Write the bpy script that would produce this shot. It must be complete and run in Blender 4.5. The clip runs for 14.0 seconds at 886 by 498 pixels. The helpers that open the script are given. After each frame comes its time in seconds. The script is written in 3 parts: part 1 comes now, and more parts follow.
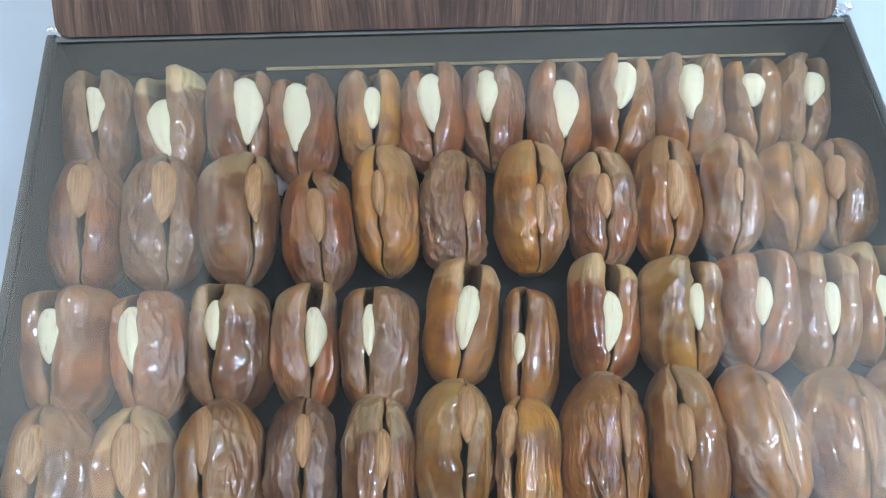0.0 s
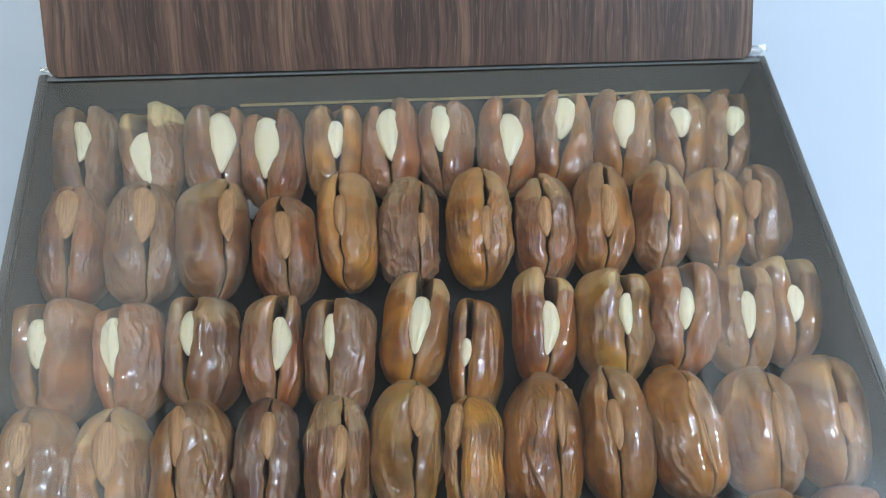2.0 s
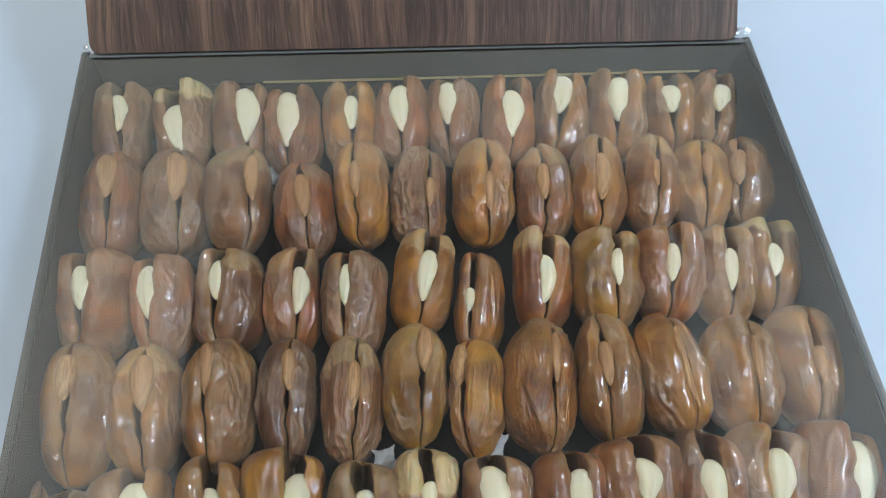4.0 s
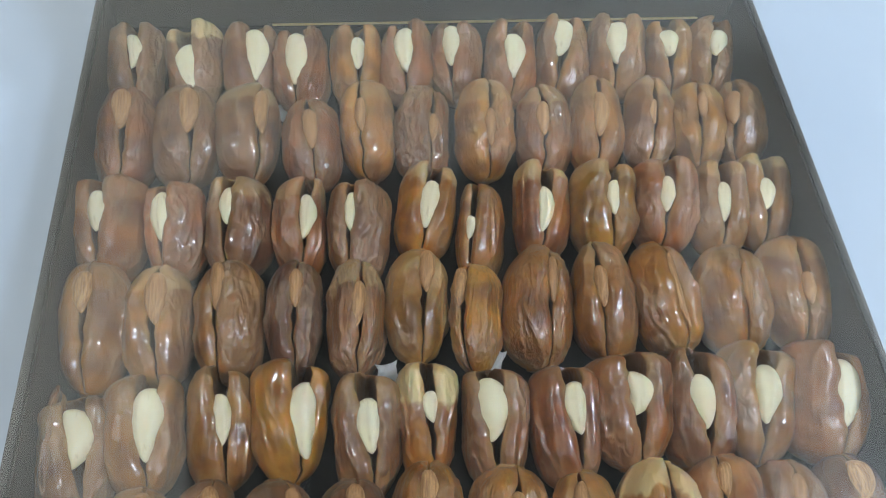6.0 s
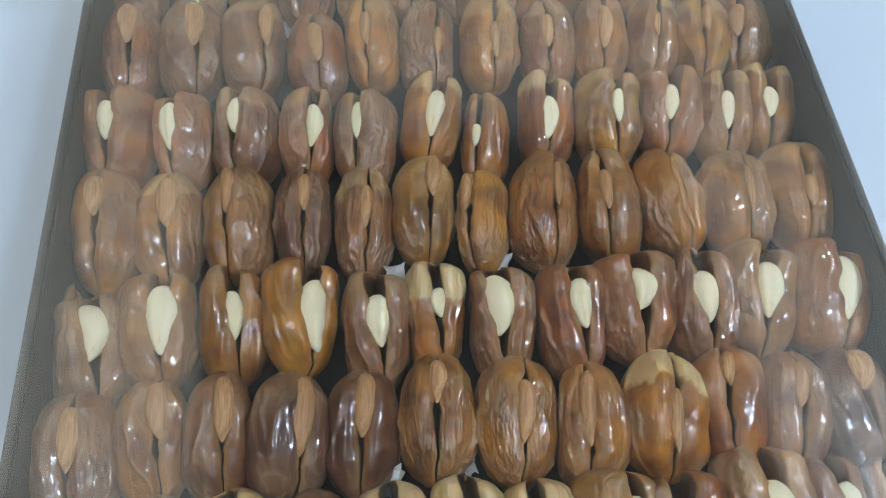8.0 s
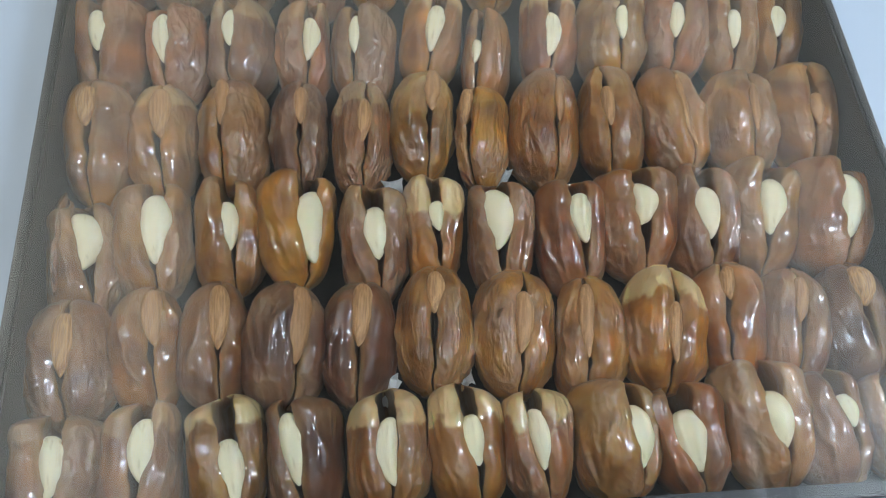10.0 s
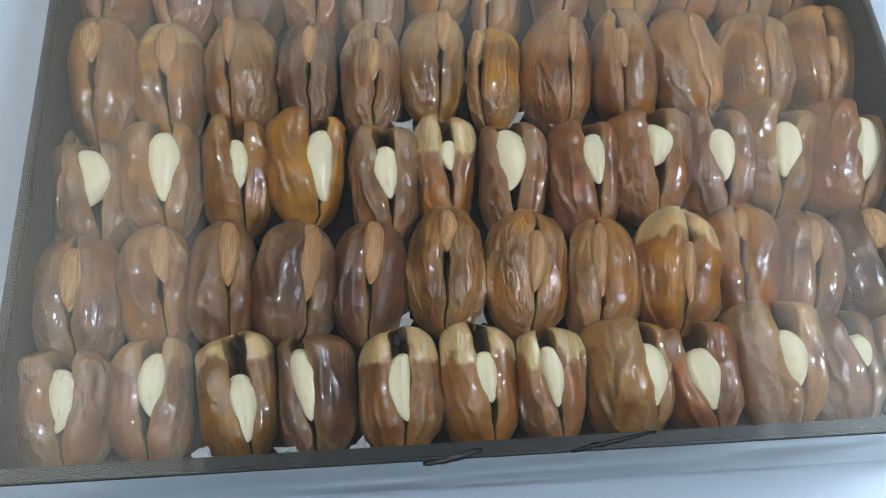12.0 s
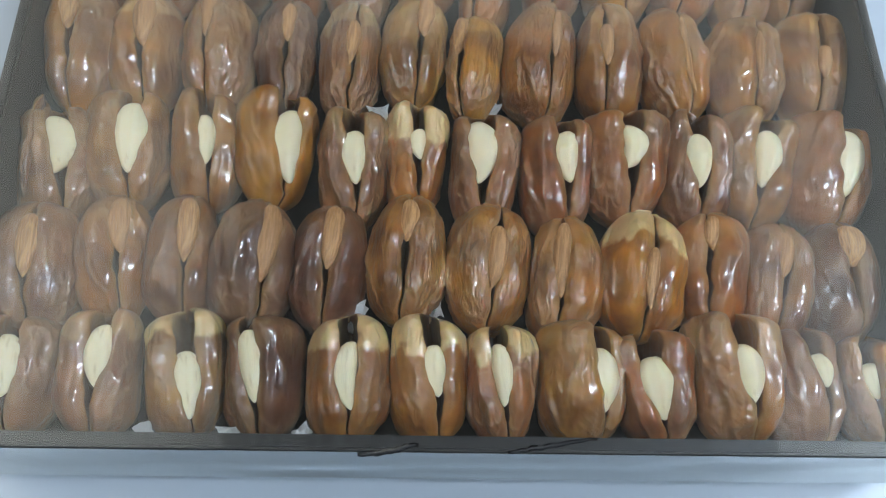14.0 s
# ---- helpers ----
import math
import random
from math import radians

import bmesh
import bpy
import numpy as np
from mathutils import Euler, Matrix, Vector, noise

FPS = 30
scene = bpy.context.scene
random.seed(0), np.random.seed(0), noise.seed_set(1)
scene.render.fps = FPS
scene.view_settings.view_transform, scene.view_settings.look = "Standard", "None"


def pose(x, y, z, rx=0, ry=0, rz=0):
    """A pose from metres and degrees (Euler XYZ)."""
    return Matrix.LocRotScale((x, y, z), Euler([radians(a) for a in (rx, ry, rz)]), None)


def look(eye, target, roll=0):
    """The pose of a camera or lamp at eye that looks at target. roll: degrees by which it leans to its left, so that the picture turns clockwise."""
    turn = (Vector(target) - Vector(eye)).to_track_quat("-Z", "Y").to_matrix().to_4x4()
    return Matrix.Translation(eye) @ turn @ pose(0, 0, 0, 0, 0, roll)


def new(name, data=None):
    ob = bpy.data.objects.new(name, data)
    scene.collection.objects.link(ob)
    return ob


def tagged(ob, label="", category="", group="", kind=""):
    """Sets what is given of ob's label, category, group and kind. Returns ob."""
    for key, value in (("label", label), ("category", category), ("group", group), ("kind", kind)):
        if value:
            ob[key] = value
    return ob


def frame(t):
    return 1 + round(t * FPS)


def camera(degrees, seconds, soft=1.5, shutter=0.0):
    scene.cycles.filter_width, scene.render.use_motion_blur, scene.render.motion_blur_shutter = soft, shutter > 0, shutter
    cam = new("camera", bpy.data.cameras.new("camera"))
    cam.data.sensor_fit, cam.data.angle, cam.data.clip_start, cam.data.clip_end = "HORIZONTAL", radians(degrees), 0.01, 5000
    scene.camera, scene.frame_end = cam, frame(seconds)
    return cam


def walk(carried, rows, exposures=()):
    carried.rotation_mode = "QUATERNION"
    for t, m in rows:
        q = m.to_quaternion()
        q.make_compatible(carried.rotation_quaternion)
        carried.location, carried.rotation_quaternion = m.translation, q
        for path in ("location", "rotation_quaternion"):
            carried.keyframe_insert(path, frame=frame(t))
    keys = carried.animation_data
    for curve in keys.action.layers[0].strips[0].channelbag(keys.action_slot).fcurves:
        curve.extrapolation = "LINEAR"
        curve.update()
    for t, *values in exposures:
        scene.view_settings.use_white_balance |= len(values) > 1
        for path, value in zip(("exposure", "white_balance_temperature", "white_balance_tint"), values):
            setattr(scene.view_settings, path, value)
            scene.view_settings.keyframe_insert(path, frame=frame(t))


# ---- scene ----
cam = camera(58.9, 14.0, soft=1.15)
METRES, EYE, TILT, LEAN, TURN = 0.19, 0.299, -62.26, -2.54, -4.35
ROWS = [
    (0.0, 0.0, 0.0, 0.0, 0.0, 0.0, -0.0),
    (0.5, 0.0179, -0.0486, -0.0056, -0.34, 1.09, -0.08),
    (1.0, 0.0339, -0.0861, -0.0192, -0.8, 1.96, 0.22),
    (1.5, 0.052, -0.1232, -0.0358, -1.07, 2.58, 0.42),
    (2.0, 0.0621, -0.1581, -0.0581, -1.11, 3.12, 0.49),
    (2.5, 0.0627, -0.2005, -0.0814, -0.77, 3.71, 0.46),
    (5.0, 0.0764, -0.3366, -0.2857, -0.07, 4.72, -0.01),
    (5.5, 0.0756, -0.3402, -0.3193, 0.09, 4.38, -0.16),
    (6.0, 0.0819, -0.3464, -0.3546, 0.18, 4.06, -0.2),
    (6.5, 0.0794, -0.3534, -0.3972, 0.17, 3.57, -0.18),
    (7.0, 0.0786, -0.3583, -0.4421, 0.23, 3.14, -0.19),
    (7.5, 0.0774, -0.3579, -0.476, 0.19, 2.43, -0.06),
    (8.0, 0.0707, -0.3596, -0.5038, 0.3, 2.07, 0.24),
    (10.5, 0.0703, -0.3368, -0.6182, 0.07, -1.22, -0.35),
    (11.0, 0.0645, -0.3386, -0.636, -0.04, -1.42, -0.36),
    (11.5, 0.0432, -0.3318, -0.655, -0.14, -1.86, -0.44),
    (12.0, 0.0395, -0.3244, -0.6674, -0.17, -2.56, -0.58),
    (12.5, 0.0466, -0.3215, -0.6694, -0.01, -2.86, -0.75),
    (13.0, 0.074, -0.3176, -0.6816, 0.31, -3.11, -2.02),
    (13.5, 0.1083, -0.3143, -0.6726, 0.81, -3.44, -3.42),
    (14.0, 0.149, -0.303, -0.6548, 1.56, -3.66, -4.26),
]
walk_origin = pose(-0.036, -0.063, 0.299, TILT, LEAN, TURN)
walk(cam, [(t, walk_origin @ pose(METRES * x, METRES * y, METRES * z, 90 + pitch, roll, yaw)) for t, x, y, z, yaw, pitch, roll in ROWS],
     exposures=((0.0, 0.31, 5850, 10), (1.5, 0.10, 6100, 10), (2.5, -0.02, 6300, 10), (5.0, -0.10, 6500, 10), (8.0, -0.13, 6450, 10), (14.0, -0.10, 6550, 10)))

# ---- light ----
world = bpy.data.worlds.new("sky")
scene.world = world
world.use_nodes = True
_sky = world.node_tree.nodes.new("ShaderNodeTexSky")
_sky.sky_type, _sky.sun_disc, _sky.sun_elevation, _sky.sun_rotation = "NISHITA", False, radians(40), radians(100)
world.node_tree.links.new(_sky.outputs[0], world.node_tree.nodes["Background"].inputs[0])
world.node_tree.nodes["Background"].inputs[1].default_value = 0.1


def window_light(name, at, target, sx, sy, watts, color):
    lamp = bpy.data.lights.new(name, "AREA")
    lamp.shape, lamp.size, lamp.size_y, lamp.energy, lamp.color = "RECTANGLE", sx, sy, watts, color
    ob = new(name, lamp)
    ob.matrix_world = look(at, target)
    return ob


window_light("daylight_east", (2.40, 0.5, 1.25), (0, 0.3, 0.9), 2.2, 1.5, 100, (0.97, 1.0, 0.95))
window_light("daylight_west", (-2.40, 0.5, 1.25), (0, 0.3, 0.9), 2.2, 1.5, 118, (1.0, 0.98, 0.87))
LAMPS = ((2.25, 0.28, 92, 0.38), (1.60, -0.45, 62, 0.38), (0.30, -0.85, 9, 0.18), (-1.45, -0.40, 16, 0.24))
for lx, ly, watts, wide in LAMPS:
    window_light("lamp_light", (lx, ly, 2.53), (lx * 0.6, ly * 0.6, 0), wide, wide, watts, (0.66, 0.82, 1.0))


# ---- materials ----
class Nodes:
    """A material's nodes, made by short calls."""

    def __init__(self, name):
        self.mat = bpy.data.materials.new(name)
        self.mat.use_nodes = True
        self.tree = self.mat.node_tree
        self.bsdf = self.tree.nodes["Principled BSDF"]

    def add(self, kind, links=(), **values):
        n = self.tree.nodes.new("ShaderNode" + kind)
        for k, v in values.items():
            if k in n.inputs:
                n.inputs[k].default_value = v
            else:
                setattr(n, k, v)
        for src, dst in links:
            self.tree.links.new(src, n.inputs[dst])
        return n

    def link(self, a, b):
        self.tree.links.new(a, b)

    def coords(self, scale=(1, 1, 1), space="Object"):
        tc = self.add("TexCoord")
        return self.add("Mapping", [(tc.outputs[space], "Vector")], Scale=scale).outputs[0]

    def noise(self, vec, scale, detail=4.0, rough=0.55):
        return self.add("TexNoise", [(vec, "Vector")], Scale=scale, Detail=detail, Roughness=rough).outputs["Fac"]

    def ramp(self, fac, stops):
        n = self.add("ValToRGB", [(fac, "Fac")])
        els = n.color_ramp.elements
        while len(els) < len(stops):
            els.new(0.5)
        for e, (p, c) in zip(els, stops):
            e.position, e.color = p, (*c, 1)
        return n.outputs[0]

    def mix(self, fac, a, b, mode="MIX"):
        n = self.add("Mix", data_type="RGBA", blend_type=mode)
        for v, i in ((fac, 0), (a, 6), (b, 7)):
            if hasattr(v, "is_output"):
                self.link(v, n.inputs[i])
            else:
                n.inputs[i].default_value = v if i == 0 else (*v, 1)
        return n.outputs[2]

    def math(self, op, a, b=0.0, clamp=False):
        n = self.add("Math", operation=op, use_clamp=clamp)
        for v, i in ((a, 0), (b, 1)):
            if hasattr(v, "is_output"):
                self.link(v, n.inputs[i])
            else:
                n.inputs[i].default_value = v
        return n.outputs[0]

    def bump(self, height, strength, distance, normal=None):
        n = self.add("Bump", [(height, "Height")], Strength=strength, Distance=distance)
        if normal is not None:
            self.link(normal, n.inputs["Normal"])
        return n.outputs[0]

    def done(self, color=None, rough=None, normal=None, **values):
        for v, key in ((color, "Base Color"), (rough, "Roughness"), (normal, "Normal")):
            if v is None:
                continue
            if hasattr(v, "is_output"):
                self.link(v, self.bsdf.inputs[key])
            else:
                self.bsdf.inputs[key].default_value = (*v, 1) if key == "Base Color" else v
        for k, v in values.items():
            self.bsdf.inputs[k.replace("_", " ")].default_value = v
        return self.mat


def mat_plaster(name, color, rough=0.8):
    m = Nodes(name)
    c = m.coords()
    a = m.noise(c, 3.0)
    tint = m.mix(a, tuple(v * 0.94 for v in color), color)
    return m.done(tint, rough, m.bump(m.noise(c, 160.0), 0.15, 0.002))


def mat_table():
    m = Nodes("white_laminate")
    c = m.coords()
    big = m.noise(c, 6.0, 3)
    fine = m.noise(c, 240.0, 3)
    col = m.mix(big, (0.226, 0.266, 0.318), (0.254, 0.296, 0.348))
    col = m.mix(m.math("MULTIPLY", m.math("GREATER_THAN", fine, 0.70), 0.12), col, (0.30, 0.30, 0.29))
    rough = m.math("ADD", m.math("MULTIPLY", m.noise(c, 14.0), 0.12), 0.24)
    return m.done(col, rough, m.bump(m.noise(c, 40.0), 0.04, 0.001), Specular_IOR_Level=0.35)


def mat_wood():
    """Printed dark walnut paper; the grain runs along y, broken into short dark dashes."""
    m = Nodes("walnut_paper")
    tc = m.add("TexCoord")
    warp = m.noise(m.add("Mapping", [(tc.outputs["Object"], "Vector")], Scale=(1, 0.35, 1)).outputs[0], 24.0, 2)
    off = m.add("Combine" + "XYZ", [(m.math("MULTIPLY", warp, 0.016), "X")])
    vec = m.add("VectorMath", [(tc.outputs["Object"], 0), (off.outputs[0], 1)], operation="ADD").outputs[0]
    lines = m.noise(m.add("Mapping", [(vec, "Vector")], Scale=(620, 16, 620)).outputs[0], 1.0, 3, 0.6)
    pores = m.noise(m.add("Mapping", [(vec, "Vector")], Scale=(1300, 60, 1300)).outputs[0], 1.0, 2, 0.6)
    broad = m.noise(m.add("Mapping", [(vec, "Vector")], Scale=(52, 3, 52)).outputs[0], 1.0, 3, 0.55)
    bands = m.noise(m.add("Mapping", [(vec, "Vector")], Scale=(190, 7, 190)).outputs[0], 1.0, 2, 0.5)
    base = m.ramp(broad, [(0.34, (0.022, 0.011, 0.008)), (0.50, (0.052, 0.027, 0.018)), (0.66, (0.098, 0.056, 0.036))])
    base = m.mix(m.ramp(bands, [(0.36, (0.8, 0.8, 0.8)), (0.52, (0, 0, 0))]), base, (0.020, 0.010, 0.007))
    col = m.mix(m.ramp(lines, [(0.40, (0.75, 0.75, 0.75)), (0.56, (0, 0, 0))]), base, (0.013, 0.007, 0.005))
    col = m.mix(m.math("MULTIPLY", m.ramp(pores, [(0.56, (0, 0, 0)), (0.68, (1, 1, 1))]), 0.35), col, (0.12, 0.080, 0.055))
    return m.done(col, 0.45, m.bump(lines, 0.12, 0.0004), Specular_IOR_Level=0.3)


def mat_board():
    m = Nodes("dark_box_paper")
    c = m.coords()
    lines = m.noise(m.coords((300, 20, 300)), 1.0, 3)
    col = m.mix(lines, (0.010, 0.0095, 0.0095), (0.022, 0.020, 0.019))
    col = m.mix(m.math("MULTIPLY", m.noise(c, 35.0), 0.3), col, (0.030, 0.029, 0.029))
    return m.done(col, 0.42, m.bump(m.noise(c, 260.0), 0.1, 0.0003))


def mat_foil(name, color, rough):
    m = Nodes(name)
    c = m.coords()
    crush = m.noise(c, 220.0, 3)
    col = m.mix(m.noise(c, 90.0), color, tuple(v * 0.8 for v in color))
    return m.done(col, rough, m.bump(crush, 0.6, 0.002), Metallic=0.55)


def mat_skin():
    """Date skin: tone and pale shoulder from the object's colour and alpha; folds, painted fold glints, loose skin,
    cuts and painted slit shade from the mesh.
    """
    m = Nodes("date_skin")
    info = m.add("ObjectInfo")
    tc = m.add("TexCoord")
    shift = m.add("VectorMath", [(info.outputs["Random"], "Scale")], operation="SCALE")
    shift.inputs[0].default_value = (7, 3, 5)
    vec = m.add("VectorMath", [(tc.outputs["Object"], 0), (shift.outputs[0], 1)], operation="ADD").outputs[0]
    blot = m.noise(vec, 95.0, 3, 0.5)
    ridge_glint, loose, cut, amount = (m.add("Attribute", attribute_name=a).outputs["Fac"] for a in ("ridge_glint", "loose", "cut", "wrinkle"))
    slit_shade = m.add("Attribute", attribute_name="inner").outputs["Fac"]
    col = m.mix(m.ramp(blot, [(0.35, (0, 0, 0)), (0.68, (1, 1, 1))]), info.outputs["Color"], (1.35, 1.28, 1.15), "MULTIPLY")
    dark = m.ramp(m.noise(vec, 62.0, 3), [(0.38, (0.42, 0.33, 0.36)), (0.58, (1, 1, 1))])
    col = m.mix(0.85, col, dark, "MULTIPLY")
    # skin that has come away from the flesh is duller and paler
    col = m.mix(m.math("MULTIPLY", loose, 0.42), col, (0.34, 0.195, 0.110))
    # pale folded skin, with the glint of its ridges painted into the colour
    col = m.mix(m.math("MULTIPLY", ridge_glint, 0.40, True), col, (0.56, 0.38, 0.24))
    sep = m.add("SeparateXYZ", [(tc.outputs["Object"], "Vector")])
    shifted = m.math("ADD", m.math("MULTIPLY", m.math("SUBTRACT", info.outputs["Random"], 0.6), 0.007), sep.outputs["Y"])
    edge = m.math("ADD", m.math("MULTIPLY", m.math("SUBTRACT", blot, 0.5), 0.022), shifted)
    cap = m.add("MapRange", [(edge, "Value")], interpolation_type="SMOOTHSTEP")
    cap.inputs[1].default_value, cap.inputs[2].default_value = 0.0075, 0.0110
    capf = m.math("MULTIPLY", cap.outputs[0], m.math("POWER", info.outputs["Alpha"], 1.9))
    col = m.mix(capf, col, (0.80, 0.60, 0.29))
    col = m.mix(m.math("MULTIPLY", cut, m.math("ADD", blot, 0.15), True), col, (0.46, 0.27, 0.11))
    # dark inner flesh, with painted shade that deepens towards the slit's bottom
    col = m.mix(m.math("MULTIPLY", slit_shade, 0.9), col, (0.105, 0.046, 0.014))
    rough = m.math("ADD", m.math("MULTIPLY", blot, 0.20), 0.24)

    def waves(scale, along, twist):
        """Soft warped folds of the skin."""
        v = m.add("Mapping", [(vec, "Vector")], Scale=(1, along, 1)).outputs[0]
        return m.add("TexNoise", [(v, "Vector")], Scale=scale, Detail=0.6, Distortion=twist).outputs["Fac"]

    patch = m.ramp(m.noise(vec, 70.0, 2), [(0.46, (0.10, 0.10, 0.10)), (0.60, (1, 1, 1))])
    some = m.math("MAXIMUM", patch, m.math("SUBTRACT", amount, 1.0))
    worms = m.math("MULTIPLY", waves(340.0, 0.22, 0.9), some)
    crumple = m.math("MULTIPLY", waves(230.0, 0.50, 1.8), loose)
    lines = m.math("MULTIPLY", waves(520.0, 0.24, 1.0), m.math("MULTIPLY", m.math("SUBTRACT", amount, 1.05), 1.6, True))
    folds = m.math("ADD", m.math("ADD", worms, crumple), lines)
    dent = m.add("TexNoise", [(vec, "Vector")], Scale=210.0, Detail=1.5, Distortion=0.8).outputs["Fac"]

    def relief(dent_depth, fold_depth, gain):
        a = m.bump(dent, 1.0, dent_depth)
        b = m.bump(folds, 1.0, fold_depth, a)
        m.link(m.math("MULTIPLY", amount, gain, True), b.node.inputs["Strength"])
        return b

    n2 = relief(0.0004, 0.0009, 0.8)
    m.link(relief(0.0004, 0.0011, 0.9), m.bsdf.inputs["Coat Normal"])
    mat = m.done(col, rough, n2, Subsurface_Weight=0.35, Subsurface_Scale=0.005, Specular_IOR_Level=0.45, Coat_Weight=0.75, Coat_Roughness=0.07, Coat_IOR=1.6)
    m.bsdf.inputs["Subsurface Radius"].default_value = (1.0, 0.38, 0.14)
    return mat


def mat_white_nut():
    m = Nodes("blanched_nut")
    c = m.coords()
    col = m.mix(m.noise(c, 160.0, 4), (0.90, 0.75, 0.43), (0.95, 0.87, 0.63))
    seam = m.noise(m.coords((500, 70, 500)), 1.0, 3)
    col = m.mix(m.ramp(seam, [(0.28, (0.5, 0.5, 0.5)), (0.40, (0, 0, 0))]), col, (0.62, 0.47, 0.22))
    mat = m.done(col, 0.42, m.bump(seam, 0.25, 0.0006), Subsurface_Weight=0.2, Subsurface_Scale=0.003)
    m.bsdf.inputs["Subsurface Radius"].default_value = (1.0, 0.7, 0.4)
    return mat


def mat_brown_nut():
    m = Nodes("almond_skin")
    c = m.coords()
    ribs = m.noise(m.coords((1100, 60, 1100)), 1.0, 3, 0.6)
    info = m.add("ObjectInfo")
    a = m.mix(info.outputs["Random"], (0.68, 0.38, 0.15), (0.53, 0.275, 0.11))
    col = m.mix(m.ramp(ribs, [(0.40, (1, 1, 1)), (0.58, (0, 0, 0))]), a, (0.36, 0.165, 0.06))
    col = m.mix(m.math("MULTIPLY", m.noise(c, 400.0), 0.3), col, (0.62, 0.38, 0.17))
    return m.done(col, 0.5, m.bump(ribs, 0.5, 0.0007))


def mat_film(name="clear_wrap", gain=1.75, rough=0.10):
    """Clear wrap: what lies below shows through, the surroundings mirror faintly in it."""
    m = Nodes(name)
    c = m.coords()
    out = m.tree.nodes["Material Output"]
    ripple = m.noise(m.coords((26, 5, 10)), 1.0, 3)
    normal = m.bump(ripple, 0.35, 0.004)
    fres = m.add("Fresnel", [(normal, "Normal")], IOR=1.5)
    fac = m.math("MULTIPLY", fres.outputs[0], gain, True)
    clear = m.add("BsdfTransparent", Color=(0.95, 0.955, 0.96, 1))
    gloss = m.add("BsdfGlossy", [(normal, "Normal")], Roughness=rough, Color=(0.96, 0.99, 1, 1))
    mixed = m.add("MixShader", [(fac, 0), (clear.outputs[0], 1), (gloss.outputs[0], 2)])
    m.tree.nodes.remove(m.bsdf)
    m.link(mixed.outputs[0], out.inputs[0])
    return m.mat


def mat_glass():
    m = Nodes("window_glass")
    return m.done((1, 1, 1), 0.02, None, Transmission_Weight=1.0)


def mat_plain(name, color, rough, scale=60.0):
    m = Nodes(name)
    c = m.coords()
    col = m.mix(m.noise(c, scale), tuple(v * 0.85 for v in color), color)
    return m.done(col, rough, m.bump(m.noise(c, scale * 8), 0.1, 0.0005))


def mat_lamp():
    m = Nodes("lamp_diffuser")
    return m.done((0.9, 0.9, 0.9), 0.5, None, Emission_Color=(0.62, 0.78, 1.0, 1), Emission_Strength=30.0)


PLASTER = mat_plaster("wall_paint", (0.36, 0.37, 0.37))
CEILING = mat_plaster("ceiling_paint", (0.83, 0.84, 0.84))
BRIGHT = mat_plaster("white_wall_paint", (0.78, 0.78, 0.76))
# dark colour of the unseen south wall, chosen to dim the near side
NEAR_SHADE = mat_plaster("near_shade_wall", (0.20, 0.19, 0.18))
# for the unseen panels added to darken what the wrap mirrors
MIRROR_DARK = mat_plain("mirror_dark_panel", (0.115, 0.118, 0.122), 0.6, 20)
FLOOR = mat_plain("floor_vinyl", (0.33, 0.31, 0.28), 0.4, 8)
TABLE, WOOD, BOARD = mat_table(), mat_wood(), mat_board()
GOLD = mat_foil("gold_foil", (0.78, 0.60, 0.30), 0.3)
SILVER = mat_foil("silver_foil", (0.85, 0.85, 0.84), 0.35)
PAPER = mat_plain("white_tray_paper", (0.88, 0.88, 0.86), 0.5)
SKIN, WHITE_NUT, BROWN_NUT = mat_skin(), mat_white_nut(), mat_brown_nut()
SKIRT = mat_film("clear_wrap_skirt", 1.2, 0.25)
FILM, GLASS, LAMP = mat_film(), mat_glass(), mat_lamp()
FRAME = mat_plain("window_frame_paint", (0.75, 0.75, 0.75), 0.4)
GATHER = mat_film("gathered_wrap", 3.0, 0.18)
HEM = mat_plain("wrap_hem", (0.065, 0.070, 0.070), 0.35, 120)
TAPE = mat_plain("black_tape", (0.035, 0.036, 0.04), 0.25)


# ---- mesh helpers ----
def part(name, bm, material, parent=None, label="", smooth=False):
    me = bpy.data.meshes.new(name)
    bm.to_mesh(me)
    bm.free()
    me.materials.append(material)
    if smooth:
        me.polygons.foreach_set("use_smooth", [True] * len(me.polygons))
    ob = new(name, me)
    if parent is not None:
        ob.parent = parent
    if label:
        tagged(ob, label)
    return ob


def box_bm(size, at=(0, 0, 0), bevel=0.0, bm=None, segs=2):
    own = bm if bm is not None else bmesh.new()
    r = bmesh.ops.create_cube(own, size=1.0)
    bmesh.ops.scale(own, vec=size, verts=r["verts"])
    bmesh.ops.translate(own, vec=at, verts=r["verts"])
    if bevel:
        edges = list({e for v in r["verts"] for e in v.link_edges})
        bmesh.ops.bevel(own, geom=edges, offset=bevel, segments=segs, affect="EDGES")
    return own


def block(name, size, at, material, label, category, bevel=0.0, kind="structure"):
    return tagged(part(name, box_bm(size, at, bevel), material), label, category, "", kind)


def grid_part(name, verts, faces, material, parent, label="", smooth=True):
    me = bpy.data.meshes.new(name)
    me.from_pydata(verts, [], faces)
    me.materials.append(material)
    if smooth:
        me.polygons.foreach_set("use_smooth", [True] * len(me.polygons))
    ob = new(name, me)
    ob.parent = parent
    if label:
        tagged(ob, label)
    return ob


# ---- the room that closes the place ----
HALF, FLOOR_Z, CEIL_Z = 2.5, -0.75, 2.60
block("floor", (5.4, 5.4, 0.1), (0, 0, FLOOR_Z - 0.05), FLOOR, "grey-brown vinyl floor under the table", "floor")
block("ceiling", (5.4, 5.4, 0.1), (0, 0, CEIL_Z + 0.05), CEILING, "plain white painted ceiling over the table", "ceiling")
